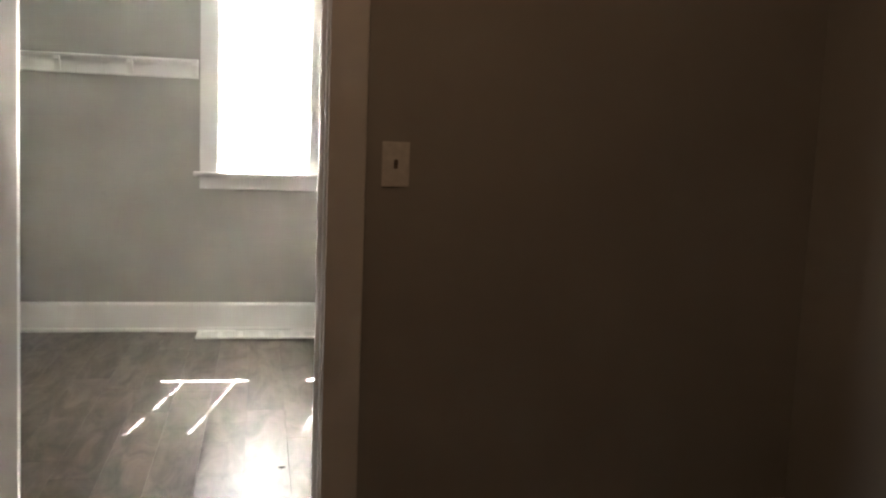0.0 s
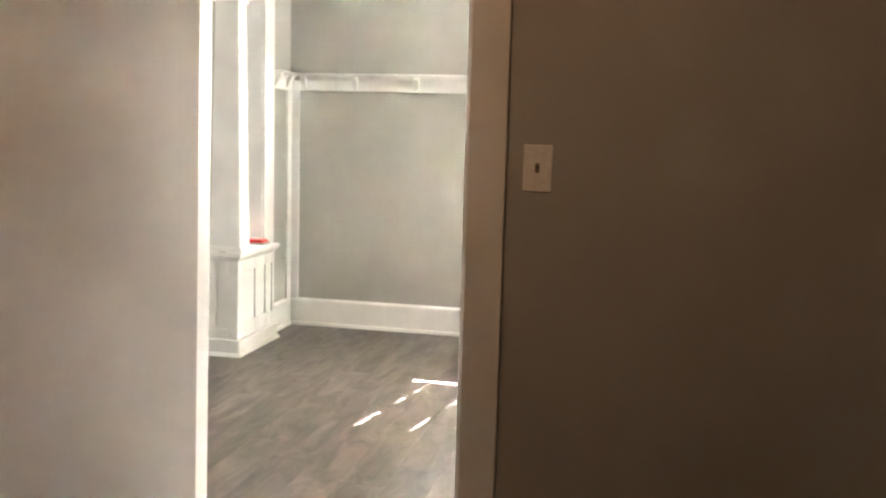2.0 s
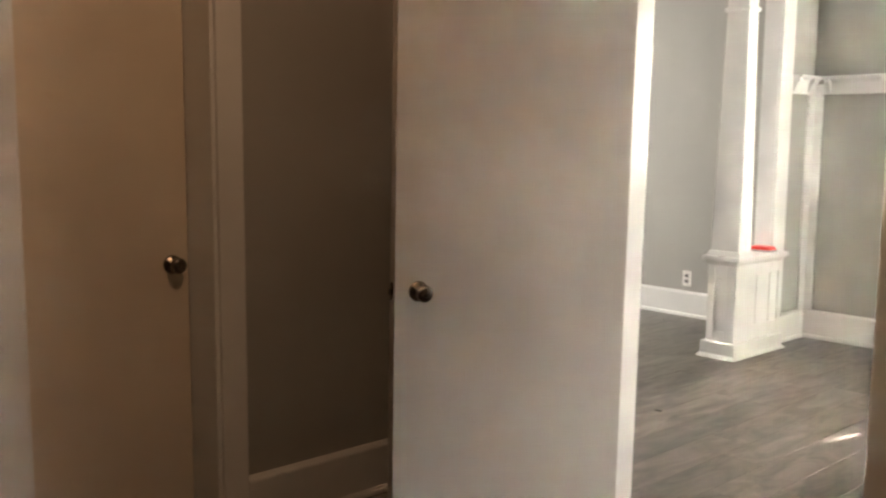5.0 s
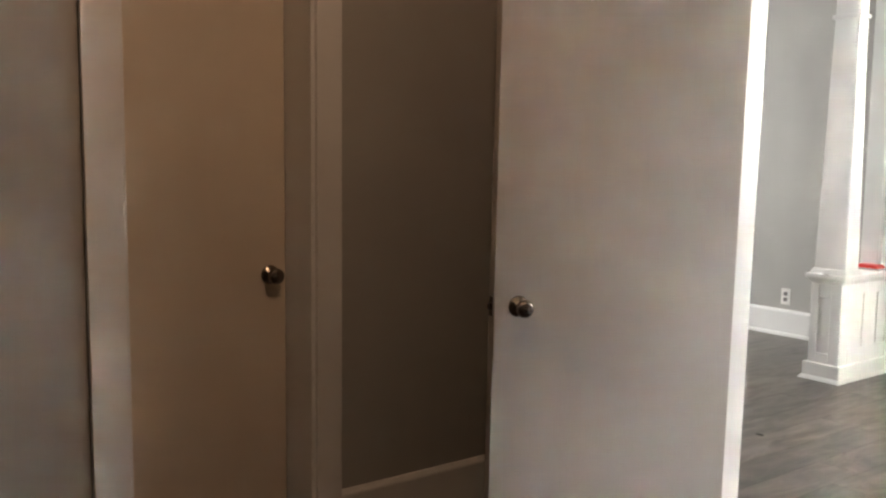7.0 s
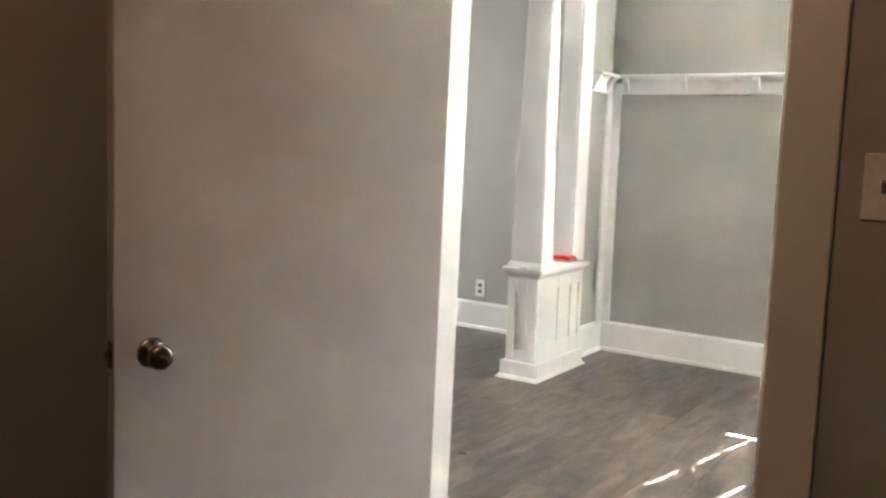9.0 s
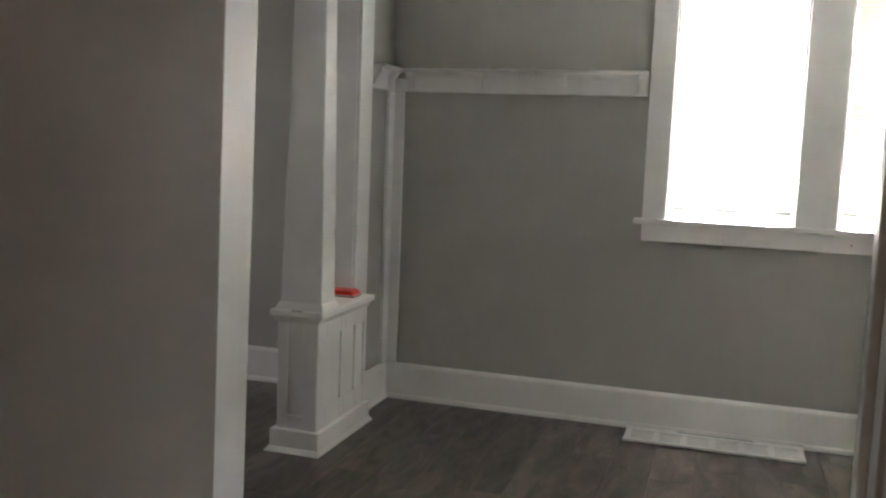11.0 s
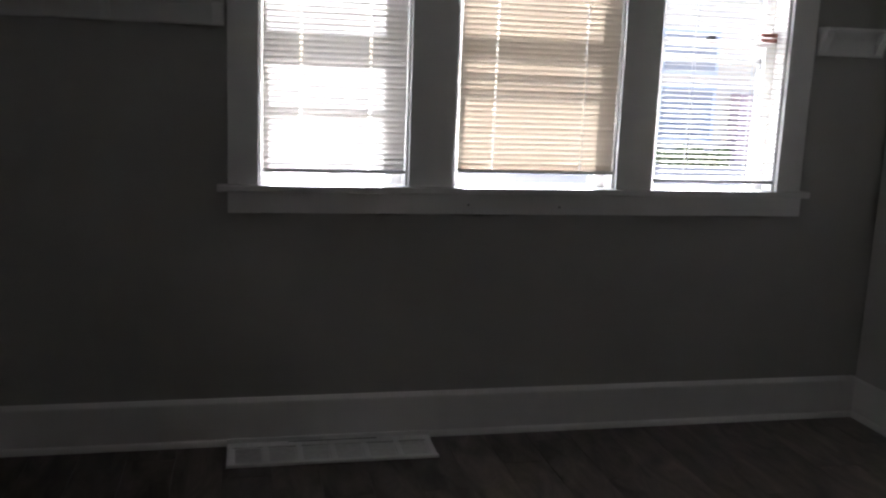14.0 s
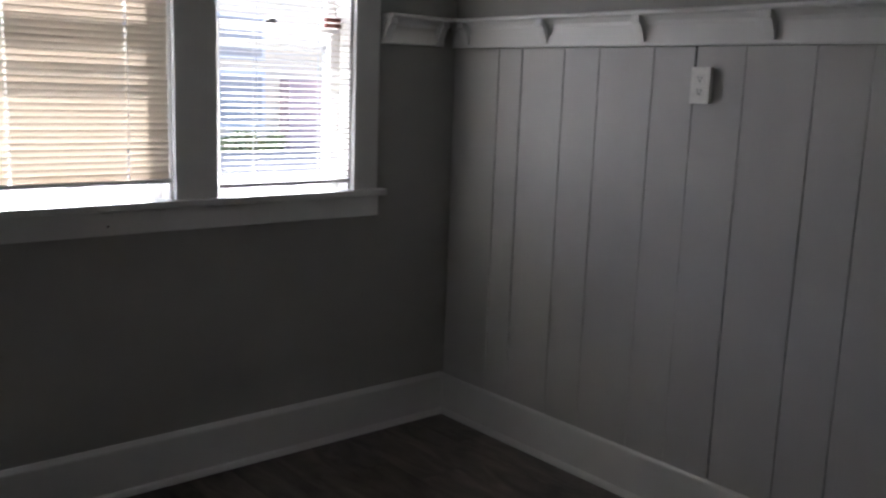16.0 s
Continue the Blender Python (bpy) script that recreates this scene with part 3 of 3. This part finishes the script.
# floor register against the baseboard
reg = thing("floor_register", "white painted sheet-metal return plate on floor", "floor register", pose(1.716, -0.12, 0))
part("plate", boxes((-0.413, 0.413, -0.105, 0.112, 0.0, 0.005), bevel=0.001), M_METALWHITE, reg)
part("front_rail", boxes((-0.413, 0.413, -0.105, -0.082, 0.005, 0.011), bevel=0.002, segments=2), M_METALWHITE, reg)
part("back_rail", boxes((-0.413, 0.413, 0.062, 0.112, 0.005, 0.011), bevel=0.002, segments=2), M_METALWHITE, reg)
for i in range(7):
    cx = -0.396 + i * 0.132
    part("rib", boxes((cx - 0.011, cx + 0.011, -0.083, 0.063, 0.005, 0.0105), bevel=0.0015), M_METALWHITE, reg)
for i in range(6):
    cx = -0.33 + i * 0.132
    part("field", boxes((cx - 0.050, cx + 0.050, -0.077, 0.057, 0.005, 0.0066), bevel=0.001), M_FIELD_SHADE, reg)
part("gap", boxes((-0.17, 0.19, 0.098, 0.101, 0.0105, 0.0125)), M_SLOT, reg, "thin dark open seam")
part("rear_lip", boxes((-0.413, 0.413, 0.108, 0.116, 0.0, 0.030), bevel=0.002), M_METALWHITE, reg)

# red folder lying on the half wall
folder = thing("red_folder", "red plastic case lying on the half wall", "folder", pose(-0.035, -0.525, 0.632, 0, 0, 3))
part("lower_cover", boxes((-0.072, 0.072, -0.055, 0.055, 0.0, 0.004), bevel=0.001), M_DARK, folder)
part("paper_block", boxes((-0.069, 0.069, -0.053, 0.053, 0.004, 0.009), bevel=0.001), M_PLATE, folder, "white paper edge")
part("upper_cover", tapered(-0.072, 0.072, -0.055, 0.055, 0.009, -0.068, 0.050, -0.051, 0.051, 0.030, 0.004), M_RED, folder)

# panelled dado boards on the east wall
GROOVES = [NORTH - 0.008, -0.264, -0.397, -0.623, -0.796, -1.038, -1.208, -1.394, -1.629, -1.798, -2.03, -2.19, -2.38, -2.61, -2.77, -3.01, -3.18, HALL_N]
JOINTS = random.Random(8)
gaps = [JOINTS.choice((0.0010, 0.0016, 0.0024, 0.0028)) for _ in GROOVES]
for (a, ga), (b, gb) in zip(zip(GROOVES, gaps), zip(GROOVES[1:], gaps[1:])):
    part("plank", boxes((EAST - 0.012, EAST, b + gb, a - ga, 0.18, RAIL_B - 0.004), bevel=0.0014), M_PANEL, wall_east)
part("open_joint", boxes((EAST - 0.0135, EAST - 0.010, -1.213, -1.205, 1.574, RAIL_B - 0.001)), M_SLOT, wall_east, "black open joint above the outlet")
outlet(pose(EAST - 0.012, -1.247, 1.516, 0, 0, -90), "white duplex outlet box raised on the plank panelling", 0.016)

# ceiling lamp in the passage
lamp = thing("ceiling_lamp", "round white enamel ceiling lamp base with bare bulb", "ceiling lamp", pose(1.68, -5.0, CEIL))
part("canopy", lathe([(0.0001, -0.02), (0.14, -0.02), (0.15, -0.005), (0.15, 0.0), (0.0001, 0.0)]), M_METALWHITE, lamp)

# debris specks on the floor
for x, y, r in ((0.379, -2.235, 0.013), (1.80, -2.50, 0.010)):
    bm = bmesh.new()
    bmesh.ops.create_icosphere(bm, subdivisions=1, radius=r)
    for v in bm.verts:
        v.co = (v.co.x * (1.3 + random.random()), v.co.y * (0.7 + 0.5 * random.random()), max(0.0, v.co.z * 0.35 + 0.001))
    d = part("debris_speck", bm, M_DARK)
    d.location = (x, y, 0.0)
    tagged(d, "small dark scrap lying on the plank floor", "debris")

# ---- outdoors ----
M_GROUND = plain("pale_concrete_drive", (0.46, 0.44, 0.39), 0.9)
M_SIDING = plain("white_siding", (0.92, 0.80, 0.62), 0.7)
M_PANE_BLUE = plain("blue_grey_house_pane", (0.47, 0.46, 0.45), 0.5)
M_BRICK = plain("pink_brick", (0.68, 0.49, 0.45), 0.85)
M_ROOF = plain("grey_shingle", (0.12, 0.12, 0.12), 0.9)
M_LEAF = plain("hedge_leaf", (0.40, 0.43, 0.19), 0.6)
structure("eave", boxes((LIVE_W, EAST + 0.6, NORTH + 0.17, 0.80, 2.53, 2.60)), M_TRIM, "white boxed eave over the windows", "eave")
structure("ground", boxes((-400, 400, 0.2, 800, -0.75, -0.6)), M_GROUND, "pale drive and lawn outside the windows", "ground")
house = thing("house", "white sided house across the street, blue-grey windows", "house", pose(0, 22, -0.6), kind="structure")
part("wall", boxes((9, 25, 0, 8, 0, 6.2)), M_SIDING, house)
part("roof", extruded([(-0.5, 6.2), (8.5, 6.2), (4.0, 9.2)], "x", 8.5, 25.5), M_ROOF, house)
for k in range(26):
    part("clapboard", boxes((8.98, 25.02, -0.035, 0.0, 0.2 + k * 0.23, 0.2 + k * 0.23 + 0.215)), M_SIDING, house)
for x0, x1, z0, z1 in ((13.65, 15.3, 2.75, 3.85), (13.65, 15.3, 0.75, 2.2), (19.5, 20.9, 3.2, 4.3), (10.6, 12.0, 3.2, 4.3)):
    w = part("window", boxes((x0 - 0.12, x1 + 0.12, -0.09, -0.03, z0 - 0.12, z1 + 0.12), bevel=0.01), M_VINYL, house)
    part("pane", boxes((x0, x1, -0.11, -0.085, z0, z1)), M_PANE_BLUE, w)
part("porch_pier", boxes((15.95, 17.3, -0.6, -0.04, 0, 2.1), bevel=0.01), M_BRICK, house, "pink brick porch pier")
bm = bmesh.new()
rng = random.Random(5)
for k in range(1500):
    c = Vector((rng.uniform(13.2, 15.3), rng.uniform(-1.6, -0.7), 0.0))
    c.z = rng.random() * (0.45 + 0.12 * math.sin(c.x * 5))
    q = Euler((rng.uniform(0, 3), rng.uniform(0, 3), rng.uniform(0, 6))).to_matrix()
    vs = [bm.verts.new(c + q @ Vector(o)) for o in ((-0.07, 0, 0), (0, 0.035, 0.01), (0.08, 0, 0), (0, -0.035, 0.01))]
    bm.faces.new(vs)
tagged(part("hedge", bm, M_LEAF), "low green hedge before the house", "hedge", kind="stuff").location = (0, 22, -0.6)

# ---- floor planks ----
plank_meshes = {}


def floor_plank(x0, x1, y0, y1):
    key = (round(x1 - x0, 4), round(y1 - y0, 4))
    if key not in plank_meshes:
        w, l, e = key[0] / 2 - 0.0005, key[1] / 2 - 0.0003, 0.0004
        bm = bmesh.new()
        lower = [bm.verts.new((sx * w, sy * l, -0.006)) for sx, sy in ((-1, -1), (1, -1), (1, 1), (-1, 1))]
        edge = [bm.verts.new((sx * w, sy * l, -e)) for sx, sy in ((-1, -1), (1, -1), (1, 1), (-1, 1))]
        top = [bm.verts.new((sx * (w - e), sy * (l - e), 0.0)) for sx, sy in ((-1, -1), (1, -1), (1, 1), (-1, 1))]
        for a, b in ((lower, edge), (edge, top)):
            for i in range(4):
                bm.faces.new([a[i], a[(i + 1) % 4], b[(i + 1) % 4], b[i]])
        bm.faces.new(top)
        me = bpy.data.meshes.new("plank")
        bm.to_mesh(me)
        bm.free()
        me.materials.append(M_FLOOR)
        plank_meshes[key] = me
    ob = new("plank", plank_meshes[key])
    ob.parent = floor
    ob.location = ((x0 + x1) / 2, (y0 + y1) / 2, 0)


def lay(x0, x1, y0, y1, seed):
    rng, x, w, l = random.Random(seed), x0, 0.18, 1.22
    while x < x1 - 1e-6:
        xe = min(x + w, x1)
        y = y0 - rng.choice((0.0, 0.2, 0.4, 0.6, 0.8, 1.0))
        while y < y1 - 1e-6:
            a, b = max(y, y0), min(y + l, y1)
            if b - a > 0.02:
                floor_plank(x, xe, a, b)
            y += l
        x = xe


lay(HALL_W - 0.07, EAST, HALL_S + 0.06, NORTH, 3)
lay(-1.44, HALL_W - 0.07, HALL_S - 0.49, NORTH, 4)
lay(HALL_W - 0.07, HALL_E, -6.6, HALL_S + 0.06, 5)
structure("floor_passage", boxes((HALL_W, HALL_E, HALL_BACK, -6.6, -0.006, -0.0005)), M_FLOOR, "grey-brown vinyl plank floor of the passage end", "floor")
structure("floor_far", boxes((LIVE_W, -1.44, HALL_S - 0.5, NORTH, -0.006, -0.0005)), M_FLOOR, "grey-brown vinyl plank floor of the next room", "floor")
